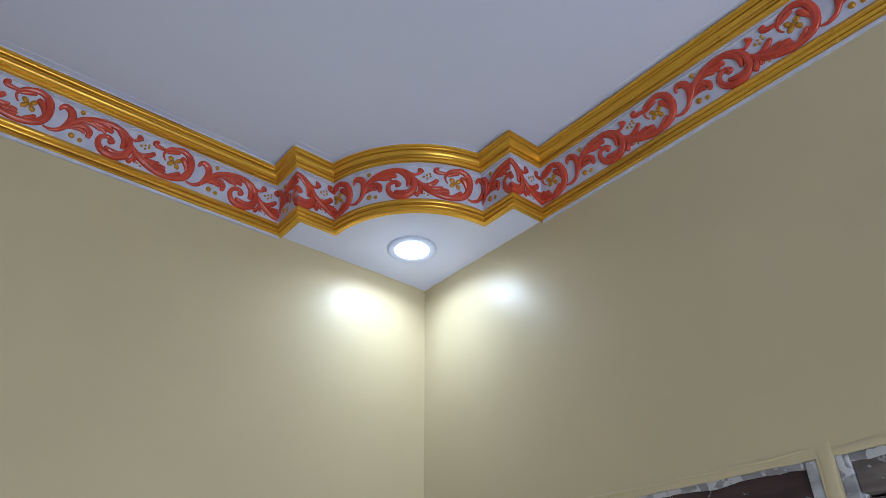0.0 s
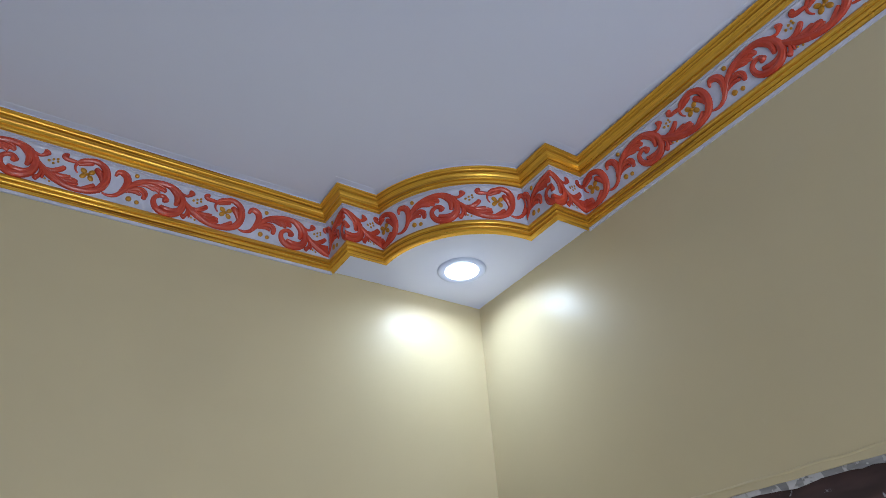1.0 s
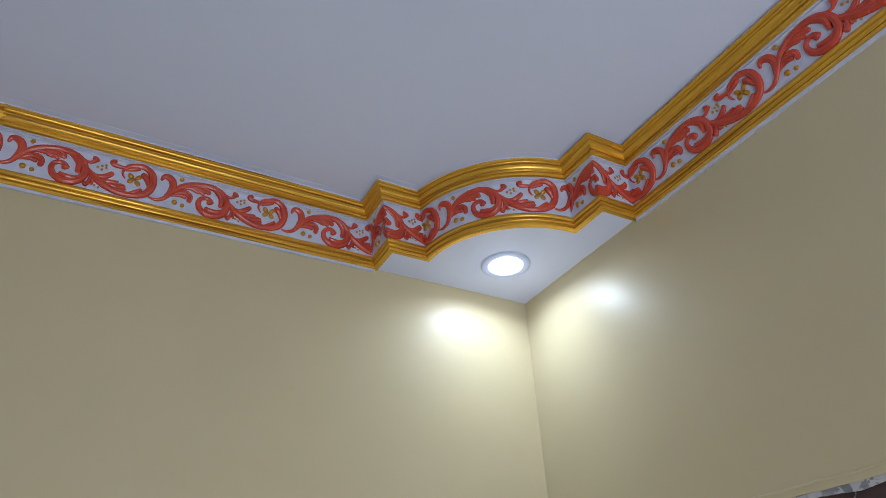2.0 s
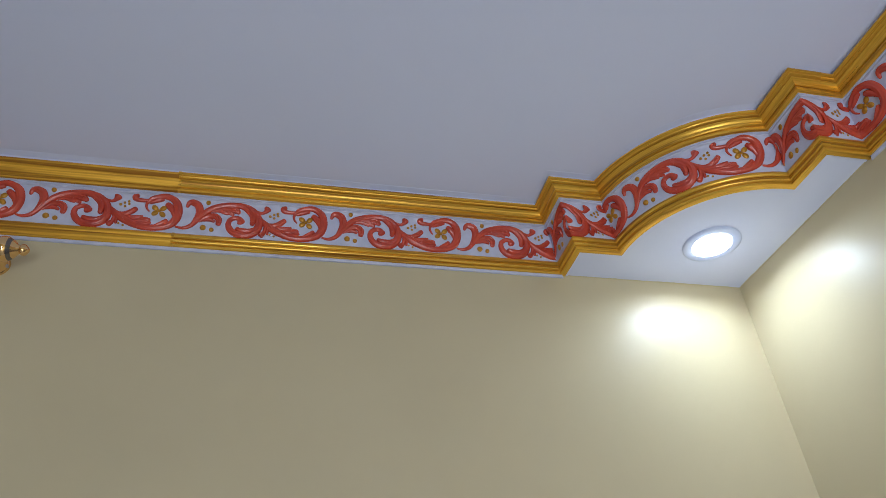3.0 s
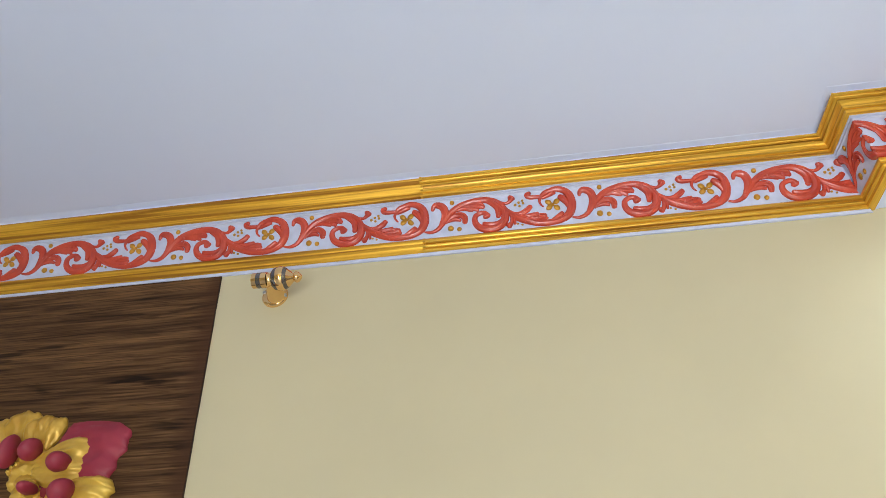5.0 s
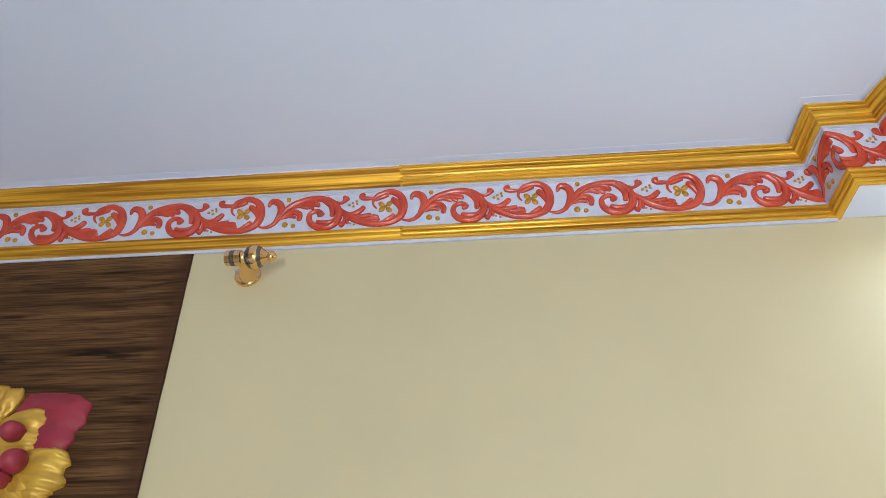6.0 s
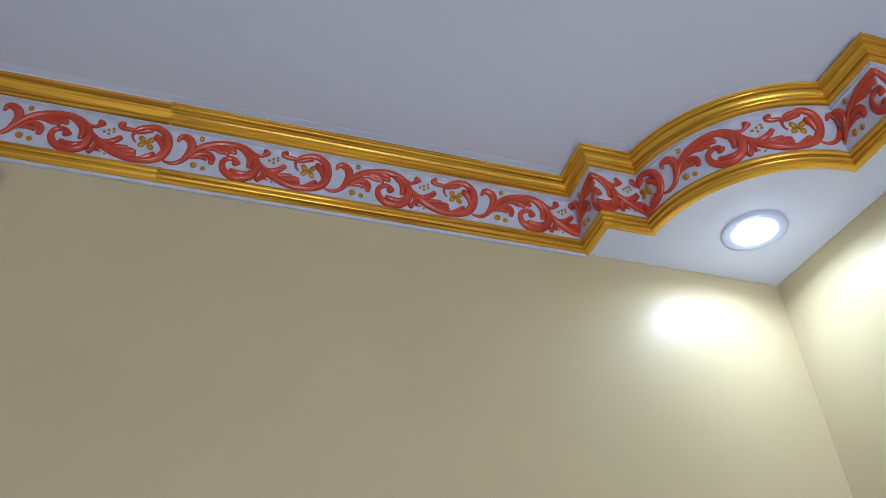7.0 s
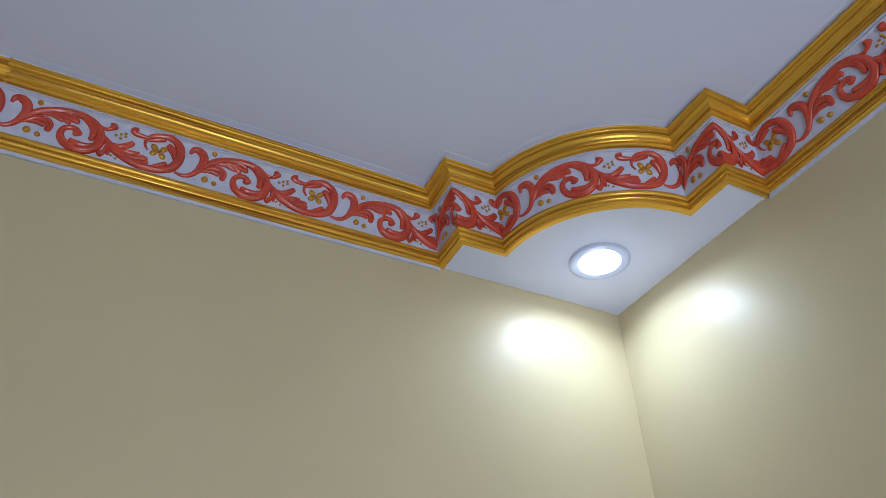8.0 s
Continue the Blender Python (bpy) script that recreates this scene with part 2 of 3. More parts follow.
# ---- room ----
ROOM_X, ROOM_Y = -4.6, -3.3
D1, D2, D3, D4 = -0.15, -0.845, -0.868, -1.60
DOOR_TOP = 1.990


def setting(name, bm, mat, label, category):
    return tagged(part(name, bm, mat), label, category, kind="structure")


setting("floor", box((ROOM_X - 0.2, ROOM_Y - 0.2, -0.1), (0.2, 0.2, 0.0)), FLOOR, "plain white tiled floor of the room", "floor")
setting("ceiling", box((ROOM_X - 0.2, ROOM_Y - 0.2, CEIL), (0.2, 0.2, CEIL + 0.12)), WHITE, "flat white painted ceiling inside the cornice", "ceiling")
setting("wall_north", box((ROOM_X - 0.2, 0.0, 0.0), (0.0, 0.2, CEIL)), WALL, "cream yellow satin painted plaster wall", "wall")
bm = box((0.0, D1, 0.0), (0.2, 0.2, CEIL))
box((0.0, D2, DOOR_TOP), (0.2, D1, CEIL), bm=bm)
box((0.0, D3, 0.0), (0.2, D2, CEIL), bm=bm)
box((0.0, D4, DOOR_TOP), (0.2, D3, CEIL), bm=bm)
box((0.0, ROOM_Y - 0.2, 0.0), (0.2, D4, CEIL), bm=bm)
bmesh.ops.remove_doubles(bm, verts=bm.verts, dist=0.0005)
inner = {}
for f in list(bm.faces):
    key = tuple(sorted(round(c, 3) for v in f.verts for c in v.co))
    inner.setdefault(key, []).append(f)
bmesh.ops.delete(bm, geom=[f for fs in inner.values() if len(fs) > 1 for f in fs], context="FACES_ONLY")
setting("wall_east", bm, WALL, "cream yellow satin painted wall with two openings", "wall")
# the west wall's opening is assumed, out of view, for the weaker fill lamp
bm = box((ROOM_X - 0.2, ROOM_Y, 0.0), (ROOM_X, -1.6, CEIL))
box((ROOM_X - 0.2, -1.6, 0.0), (ROOM_X, -0.1, 0.04), bm=bm)
box((ROOM_X - 0.2, -1.6, 1.56), (ROOM_X, -0.1, CEIL), bm=bm)
box((ROOM_X - 0.2, -0.1, 0.0), (ROOM_X, 0.0, CEIL), bm=bm)
setting("wall_west", bm, WALL, "cream yellow painted wall round a low glazed opening", "wall")
# the wall behind, round an unseen window assumed for the main fill lamp
bm = box((ROOM_X - 0.2, ROOM_Y - 0.2, 0.0), (-1.9, ROOM_Y, CEIL))
box((-1.9, ROOM_Y - 0.2, 0.0), (-0.1, ROOM_Y, 0.04), bm=bm)
box((-1.9, ROOM_Y - 0.2, 1.56), (-0.1, ROOM_Y, CEIL), bm=bm)
box((-0.1, ROOM_Y - 0.2, 0.0), (0.0, ROOM_Y, CEIL), bm=bm)
setting("wall_south", bm, WALL, "cream yellow painted wall round a low glazed opening", "wall")

# ---- cornice path ----
PERIOD, BAND_D = 0.275, 0.026
ARC_C, ARC_R = (-0.091, -0.091), 0.238


def cornice_path():
    pts = [(-4.55, 0.0), (-0.421, 0.0), (-0.421, -0.091), (ARC_C[0] - ARC_R, -0.091)]
    n = 28
    for k in range(1, n):
        a = math.pi + math.pi / 2 * k / n
        pts.append((ARC_C[0] + ARC_R * math.cos(a), ARC_C[1] + ARC_R * math.sin(a)))
    pts += [(-0.091, ARC_C[1] - ARC_R), (-0.091, -0.421), (0.0, -0.421), (0.0, -3.25)]
    return [Vector(p) for p in pts]


def mitred(pts):
    """Each point of the path with the vector by which it moves for one metre of offset into the room."""
    out = []
    for i, p in enumerate(pts):
        ns = []
        for a, b in ((i - 1, i), (i, i + 1)):
            if 0 <= a and b < len(pts):
                d = (pts[b] - pts[a]).normalized()
                ns.append(Vector((d.y, -d.x)))
        n = ns[0] if len(ns) == 1 else (ns[0] + ns[1]).normalized()
        out.append((p, n / max(0.3, n.dot(ns[0]))))
    return out


RAIL = mitred(cornice_path())


def frieze_d(v):
    return 0.0135 + 0.017 * v + 0.0065 * v * v


def frieze_z(v):
    return BASE_Z + 0.0265 + 0.0785 * v


# running length at the middle of the frieze
RUN = [0.0]
for (p, m), (q, k) in zip(RAIL, RAIL[1:]):
    RUN.append(RUN[-1] + ((q + BAND_D * k) - (p + BAND_D * m)).length)


def on_frieze(s, v, h):
    """The place s along and v up the frieze, h out of it."""
    s = min(max(s, RUN[0]), RUN[-1] - 1e-6)
    i = max(j for j in range(len(RUN) - 1) if RUN[j] <= s)
    f = (s - RUN[i]) / (RUN[i + 1] - RUN[i])
    d, slope = frieze_d(v), (0.017 + 0.013 * v) / 0.0785
    n = 1 / math.sqrt(1 + slope * slope)
    d, z = d + h * n, frieze_z(v) - h * n * slope
    (p, m), (q, k) = RAIL[i], RAIL[i + 1]
    at = (p + d * m).lerp(q + d * k, f)
    if (q - p).length > 0.2:
        # a straight cast length, cut off at its mitres
        way = (q - p).normalized()
        out = Vector((way.y, -way.x))
        x = BAND_D * m.dot(way) + s - RUN[i]
        x = min(max(x, d * m.dot(way)), (q - p).length + d * k.dot(way))
        at = p + way * x + out * d
    return Vector((at.x, at.y, z))


def sweep(name, profile, mat, parent, label="", back=-0.004, span=(0, None), run=None):
    """A moulding along the whole path; profile: distance from the wall and height over the cornice's foot, upwards."""
    prof = [(back, profile[0][1])] + list(profile) + [(back, profile[-1][1])]
    verts, uvs, faces = [], [], []
    n = len(prof)
    along = []
    for i, (p, m) in list(enumerate(RAIL))[span[0]:span[1]]:
        along.append((p, m, RUN[i]))
    along = run or along
    rows = [along[0]]
    for a, b in zip(along, along[1:]):
        cuts = max(1, int((b[2] - a[2]) / 0.12))
        for k in range(1, cuts + 1):
            f = k / cuts
            rows.append((a[0].lerp(b[0], f), None if k < cuts else b[1], a[2] + (b[2] - a[2]) * f, a, b, f))
    for r in rows:
        length = 0
        for j, (d, z) in enumerate(prof):
            if r[1] is None:
                a, b, f = r[3], r[4], r[5]
                at = (a[0] + d * a[1]).lerp(b[0] + d * b[1], f)
            else:
                at = r[0] + d * r[1]
            wob = 0.0005 * noise.noise((r[2] * 9, j * 0.35, 0)) if 0 < j < n - 1 else 0
            verts.append((at.x, at.y, BASE_Z + z + wob))
            if j:
                length += math.hypot(d - prof[j - 1][0], z - prof[j - 1][1])
            uvs.append((r[2], length))
    for i in range(len(rows) - 1):
        for j in range(n):
            k = (j + 1) % n
            faces.append((i * n + j, i * n + k, (i + 1) * n + k, (i + 1) * n + j))
    faces.append(tuple(range(n)))
    faces.append(tuple((len(rows) - 1) * n + j for j in reversed(range(n))))
    return link_mesh(name, verts, faces, mat, parent, label, smooth=38, uvs=uvs)


cornice = tagged(new("cornice"), "plaster cornice with gold mouldings and red scrollwork on a white frieze", "cornice", kind="structure")
for span in ((0, 2), (-2, None)):
    sweep("foot_strip", [(0.0035, -0.0055), (0.0050, -0.004), (0.0055, 0.0)], PLASTER, cornice, "thin white strip under the gold", span=span)
LOWER = [(0.006, 0), (0.0086, 0.0006), (0.0096, 0.003), (0.0094, 0.0056), (0.0050, 0.0067), (0.0105, 0.0076), (0.0128, 0.0094), (0.0134, 0.0118), (0.0126, 0.0138), (0.0074, 0.0148), (0.0135, 0.0156), (0.016, 0.0174), (0.0167, 0.0202), (0.016, 0.0232), (0.015, 0.025), (0.014, 0.0264)]


def softened(prof, times=4):
    """The same moulding with its lines filled by thick paint."""
    d = [p[0] for p in prof]
    for _ in range(times):
        d = [d[0]] + [(d[k - 1] + 2 * d[k] + d[k + 1]) / 4 for k in range(1, len(d) - 1)] + [d[-1]]
    return [(a, p[1]) for a, p in zip(d, prof)]


# the casting changes at a butt joint in the north wall's run; west of it the lines are clogged with paint
BUTT = (Vector((-1.205, 0.0)), RAIL[0][1], -1.205 - RAIL[0][0].x)
CAST = [(p, m, RUN[i]) for i, (p, m) in enumerate(RAIL)]
RUNS = ((CAST[:1] + [BUTT], True), ([BUTT] + CAST[1:], False))
for run, clogged in RUNS:
    sweep("lower_moulding", softened(LOWER) if clogged else LOWER, GOLD_THIN if clogged else GOLD, cornice, "gold painted lower moulding" + (", clogged with paint" if clogged else ""), run=run)
band = [(frieze_d(v) - (0.0 if 0.03 < v else 0.0005), 0.0265 + 0.0785 * v) for v in (0.0, 0.1, 0.2, 0.3, 0.4, 0.5, 0.6, 0.7, 0.8, 0.88)]
band += [(0.0352, 0.0968), (0.0372, 0.0978), (0.0372, 0.1008), (0.0362, 0.1018), (0.0388, 0.1028), (0.0390, 0.1050)]
frieze = sweep("frieze", band, PLASTER, cornice, "white painted frieze")
UPPER = [(0.0388, 0.105), (0.0425, 0.1052), (0.045, 0.1062), (0.0462, 0.1085), (0.0462, 0.111), (0.0448, 0.1132), (0.0400, 0.1139), (0.047, 0.1146), (0.0484, 0.116), (0.0487, 0.119), (0.0498, 0.1215), (0.0522, 0.1238), (0.0547, 0.125), (0.055, 0.1265), (0.0486, 0.1274), (0.0565, 0.1282), (0.0592, 0.1292), (0.0602, 0.131), (0.0572, 0.1320), (0.0626, 0.1327), (0.0645, 0.1344), (0.0642, 0.1368), (0.0615, 0.1386), (0.0582, 0.1391)]
for run, clogged in RUNS:
    sweep("upper_moulding", softened(UPPER) if clogged else UPPER, GOLD_THIN if clogged else GOLD, cornice, "gold painted upper moulding" + (", clogged with paint" if clogged else ""), run=run)
sweep("top_lip", [(0.0560, 0.1391), (0.0572, 0.1458), (0.0640, 0.1466), (0.0700, 0.1472), (0.0706, 0.1490)], WHITE, cornice, "white lip against the ceiling")

# filled butt joints between the cast lengths
for end, x, profs in ((0, -1.205, (LOWER, UPPER)), (1, -1.067, (LOWER,)), (1, -0.911, (UPPER,))):
    p, m = (Vector((x, 0.0)), RAIL[0][1]) if end == 0 else (Vector((0.0, x)), RAIL[-1][1])
    way = Vector((1, 0)) if end == 0 else Vector((0, -1))
    for prof in profs:
        swollen = [(d + 0.0007 + 0.0006 * math.sin(k * 1.3), z) for k, (d, z) in enumerate(prof)]
        sweep("joint_filler", swollen, GOLD, cornice, "lumpy filled joint", run=[(p - way * 0.0025, m, 0.3), (p + way * 0.0025, m, 0.305)])

# hand-filled mitres, lumpy with paint
for i in (1, 2, 3, len(RAIL) - 4, len(RAIL) - 3, len(RAIL) - 2):
    p, m = RAIL[i]
    run = []
    for other in (i - 1, i + 1):
        way = (RAIL[other][0] - p).normalized()
        flat = Vector((way.y, -way.x)) * (-1 if other < i else 1)
        run.append((p + way * 0.0035, flat, RUN[i] + (0.0035 if other > i else -0.0035)))
    run.insert(1, (p, m, RUN[i]))
    for kind, prof in enumerate((LOWER, UPPER)):
        if kind == 0 and i in (3, len(RAIL) - 4):
            continue
        swollen = [(d + 0.0003 + 0.0012 * max(0, noise.noise((k * 0.6, i * 3.1, kind * 5 + 1))), z) for k, (d, z) in enumerate(prof)]
        sweep("joint_filler", swollen, GOLD, cornice, "lumpy filled mitre", run=run)

# ---- ornament ----

def scroll_strokes():
    """The strokes of one repeat of the ornament: along the band, up it and half width, in millimetres."""
    s = {}
    s["branch"] = [(35.0, 14.0, 1.6), (48.0, 11.9, 2.9), (61.0, 17.1, 3.9), (72.0, 29.6, 4.5), (85.0, 46.2, 5.2), (99.0, 56.6, 5.8), (117.0, 63.9, 5.2), (136.0, 67.0, 5.2), (156.0, 65.9, 5.8), (174.0, 58.7, 6.1), (186.0, 45.2, 6.1), (188.0, 29.6, 7.1), (182.0, 15.1, 7.1), (168.0, 6.7, 6.5), (151.0, 6.7, 6.5), (137.0, 14.0, 6.1), (131.0, 25.4, 5.2), (133.0, 35.8, 4.5), (142.0, 41.0, 4.2), (150.0, 40.0, 4.8), (154.0, 33.7, 7.1)]
    s["fringe"] = [(94.0, 50.4, 2.3), (111.0, 54.5, 4.5), (123.0, 51.4, 4.5), (128.0, 48.3, 2.9)]
    s["fringe_mid"] = [(106.0, 55.5, 2.9), (128.0, 58.7, 5.8), (143.0, 56.6, 6.1), (149.0, 52.4, 3.6)]
    s["fringe_low"] = [(115.0, 57.6, 2.9), (131.0, 52.4, 4.8), (138.0, 47.2, 2.9)]
    s["curl"] = [(148.0, 67.0, 2.9), (163.0, 61.8, 6.1), (174.0, 50.4, 6.1), (176.0, 38.9, 5.2), (175.0, 30.6, 4.2)]
    s["lip"] = [(186.0, 27.5, 2.3), (173.0, 17.1, 4.2), (157.0, 16.1, 4.8), (147.0, 19.2, 3.6)]
    s["lobe"] = [(76.0, 27.5, 1.9), (89.0, 38.9, 4.2), (103.0, 42.0, 5.5), (112.0, 35.8, 5.8), (112.0, 25.4, 4.5)]
    s["lobe_inner"] = [(80.0, 29.6, 1.6), (94.0, 33.7, 3.6), (104.0, 30.6, 2.6)]
    s["hook"] = [(62.0, 19.2, 1.9), (72.0, 33.7, 5.5), (76.0, 48.3, 6.8), (72.0, 60.7, 6.8), (62.0, 65.9, 5.8), (55.0, 63.9, 4.5), (52.0, 56.6, 2.6)]
    s["joint"] = [(179.0, 58.7, 2.6), (191.0, 55.5, 2.6), (198.0, 58.7, 3.6), (202.0, 64.9, 6.8)]
    s["drop"] = [(193.0, 38.9, 1.6), (200.0, 29.6, 3.2), (199.0, 16.1, 3.6), (193.0, 8.8, 5.5)]
    s["drop_leaf"] = [(197.0, 34.8, 1.6), (204.0, 25.4, 2.9), (205.0, 11.9, 2.3)]
    s["stem"] = [(-89.0, 49.3, 1.9), (-80.0, 37.9, 4.5), (-66.0, 26.5, 6.8), (-46.0, 16.1, 7.1), (-26.0, 8.8, 5.8), (-6.0, 7.8, 5.8), (14.0, 10.9, 5.8), (30.0, 21.3, 7.1), (37.0, 40.0, 7.4), (34.0, 58.7, 7.1), (25.0, 69.0, 5.8), (12.0, 73.2, 5.2), (-2.0, 71.1, 4.5), (-14.0, 65.9, 3.9), (-21.0, 55.5, 2.6), (-20.0, 47.2, 1.9), (-15.0, 41.0, 1.3)]
    s["leaf_up"] = [(-78.0, 34.8, 2.3), (-60.0, 31.7, 4.2), (-47.0, 36.9, 5.2), (-39.0, 44.1, 4.5)]
    s["leaf_gap"] = [(-69.0, 27.5, 2.3), (-49.0, 25.4, 4.2), (-32.0, 27.5, 3.9), (-26.0, 29.6, 2.6)]
    s["leaf_mid"] = [(-61.0, 21.3, 2.9), (-38.0, 19.2, 4.8), (-22.0, 22.3, 5.8), (-13.0, 22.3, 4.5)]
    s["leaf_low"] = [(-44.0, 15.1, 2.6), (-23.0, 13.0, 4.2), (-10.0, 18.2, 2.6)]
    s["leaf_tip"] = [(-6.0, 8.8, 2.6), (10.0, 18.2, 4.2), (18.0, 24.4, 3.9)]
    s["leaf_inner"] = [(32.0, 31.7, 2.3), (27.0, 45.2, 4.8), (21.0, 53.5, 5.8), (16.0, 57.6, 4.8)]
    s["leaf_crown"] = [(-17.0, 57.6, 2.3), (-7.0, 61.8, 3.6), (3.0, 65.9, 4.2), (8.0, 65.9, 2.6)]
    s["knob"] = [(-19.0, 61.8, 2.9), (-29.0, 61.8, 3.6), (-39.0, 62.8, 4.2), (-43.0, 67.0, 5.2), (-38.0, 71.1, 3.2)]
    return s


DOTS = [(90.0, 68.0, 4.8), (85.0, 16.1, 6.1), (101.0, 13.0, 4.8), (208.0, 50.4, 2.9), (215.0, 54.5, 2.6), (222.0, 57.6, 2.6), (216.0, 47.2, 2.6), (223.0, 52.4, 2.6), (210.0, 11.9, 2.3), (218.0, 8.8, 2.3)]


def spline(pts, per=5):
    """A smooth run of points through the given ones."""
    out = []
    for i in range(len(pts) - 1):
        p = [Vector(pts[max(0, min(len(pts) - 1, i + k))]) for k in (-1, 0, 1, 2)]
        for j in range(per):
            t = j / per
            out.append(0.5 * (2 * p[1] + (p[2] - p[0]) * t + (2 * p[0] - 5 * p[1] + 4 * p[2] - p[3]) * t * t + (3 * p[1] - p[0] - 3 * p[2] + p[3]) * t ** 3))
    out.append(Vector(pts[-1]))
    return out


def stroke_mesh(pts, lift):
    """A rounded, veined ribbon in the band's millimetres: vertices (along, up, out) and faces."""
    run = spline(pts)
    n = len(run)
    cross = [-1, -0.94, -0.83, -0.67, -0.5, -0.33, -0.16, 0, 0.16, 0.33, 0.5, 0.67, 0.83, 0.94, 1]
    verts, faces = [], []
    rows = []
    for i, q in enumerate(run):
        a, b = run[max(0, i - 1)], run[min(n - 1, i + 1)]
        t = Vector((b.x - a.x, b.y - a.y)).normalized()
        rows.append((q, t, 1.0))
    # rounded end
    q, t, _ = rows[-1]
    r = q.z
    for ang in (35, 65, 85):
        c = math.cos(radians(ang))
        rows.append((Vector((q.x + t.x * r * 0.7 * math.sin(radians(ang)), q.y + t.y * r * 0.7 * math.sin(radians(ang)), r * c)), t, c))
    for q, t, f in rows:
        w = max(q.z * 1.12, 0.25)
        fat = min(1.0, max(0.0, (w - 3.0) / 4.0))
        for c in cross:
            vein = (0.20 if lift < 0.45 else 0.10) * fat * math.cos(c * math.pi * 3.0)
            h = (1.0 + 1.35 * lift * w) * (0.35 + 0.65 * f) * (max(0, 1 - abs(c) ** 2.4) ** 0.6 * (1 + vein) - (0.25 if abs(c) == 1 else 0))
            verts.append((q.x - t.y * c * w, q.y + t.x * c * w, h))
    m = len(cross)
    for i in range(len(rows) - 1):
        for j in range(m - 1):
            faces.append((i * m + j, i * m + j + 1, (i + 1) * m + j + 1, (i + 1) * m + j))
    return verts, faces


def blob_mesh(x, y, rx, ry, turn, h, rings=4, steps=12):
    """A domed drop on the band."""
    verts, faces = [(x, y, h)], []
    for k in range(1, rings + 1):
        a = math.pi / 2 * k / rings * 1.08
        for j in range(steps):
            b = 2 * math.pi * j / steps
            px, py = rx * math.sin(a) * math.cos(b), ry * math.sin(a) * math.sin(b)
            verts.append((x + px * math.cos(turn) - py * math.sin(turn), y + px * math.sin(turn) + py * math.cos(turn), h * math.cos(a)))
    for j in range(steps):
        faces.append((0, 1 + j, 1 + (j + 1) % steps))
    for k in range(rings - 1):
        for j in range(steps):
            a, b = 1 + k * steps + j, 1 + k * steps + (j + 1) % steps
            faces.append((a, a + steps, b + steps, b))
    return verts, faces


LIFTS = {"stem": 0.46, "leaf_up": 0.42, "leaf_gap": 0.36, "leaf_mid": 0.42, "leaf_low": 0.40, "branch": 0.48, "fringe": 0.38, "fringe_mid": 0.40, "fringe_low": 0.34, "hook": 0.46, "lobe": 0.44, "curl": 0.50}
STROKES = [stroke_mesh(p, LIFTS.get(name, 0.62)) for name, p in scroll_strokes().items()]
PETALS = [blob_mesh(2.3 + x * 1.05, 43.6 + y * 1.05, 6.9, 5.2, math.atan2(y, x), 3.0) for x, y in ((6.9, 5.2), (-7.3, 5.0), (-6.6, -5.0), (6.6, -6.6))] + [blob_mesh(2.3, 43.4, 3.4, 3.4, 0, 4.2, 3, 10)]


def laid(pieces, origin, lo, hi, stretch=1.0):
    """Pieces in the band's millimetres laid on the frieze, cut off outside lo..hi."""
    verts, faces = [], []
    for pv, pf in pieces:
        base = len(verts)
        s = [origin + x * 0.001 * stretch for x, _, _ in pv]
        verts += [on_frieze(min(max(a, lo), hi), y / 81.5, h * 0.001) for a, (_, y, h) in zip(s, pv)]
        for f in pf:
            if any(lo < s[k] < hi for k in f):
                faces.append(tuple(base + k for k in f))
    used = sorted({k for f in faces for k in f})
    index = {k: i for i, k in enumerate(used)}
    return [verts[k] for k in used], [tuple(index[k] for k in f) for f in faces]


def ornament(origin, lo, hi, stretch=1.0):
    v, f = laid(STROKES, origin, lo, hi, stretch)
    if f:
        link_mesh("scroll", v, f, RED, frieze, "red painted acanthus scroll in relief", smooth=60)
    v, f = laid(PETALS, origin, lo, hi, stretch)
    if f:
        link_mesh("rosette", v, f, BEAD, frieze, "small gold four-petalled flower", smooth=60)
    for x, y, r in DOTS:
        s = origin + x * 0.001 * stretch
        if lo + 0.002 < s < hi - 0.002:
            v, f = laid([blob_mesh(x, y, r, r, 0, 1.0 + 0.5 * r, 3, 10)], origin, lo, hi, stretch)
            link_mesh("bead", v, f, BEAD, frieze, "gold dot" if r > 4 else "", smooth=70)


END_WEST = RUN[1]                       # where the north wall's run meets the first break
WEST_FLOWER = END_WEST - (0.689 - 0.421 - BAND_D)
for k in range(-1, 7):
    ornament(WEST_FLOWER - k * PERIOD, 0.0, END_WEST)
FLOWER = RUN[3] + 0.033                 # a flower sits just past the inner corner where the bow begins
BOW = 0.283                             # the bow's repeat is a little longer than the others
BOW_END, EAST_FLOWER = RUN[-4], RUN[-2] + 0.030
ornament(FLOWER - PERIOD, END_WEST, RUN[3] + 0.01)
ornament(FLOWER, END_WEST, BOW_END, BOW / PERIOD)
ornament(FLOWER + BOW, RUN[3], BOW_END)
for k in range(-1, 8):
    ornament(EAST_FLOWER + k * (0.271 if k > 0 else PERIOD), BOW_END, RUN[-1])

# ---- corner soffit and its lamp ----
bm = bmesh.new()
edge = [p for p, m in RAIL[1:-1]] + [Vector((0.0, 0.0))]
low = [bm.verts.new((p.x, p.y, SOFFIT)) for p in edge]
top = [bm.verts.new((p.x, p.y, CEIL)) for p in edge]
bm.faces.new(low)
bm.faces.new(top)
for i in range(len(edge)):
    j = (i + 1) % len(edge)
    bm.faces.new((low[i], low[j], top[j], top[i]))
setting("corner_soffit", bm, WHITE, "white painted lowered soffit in the room's corner", "soffit")


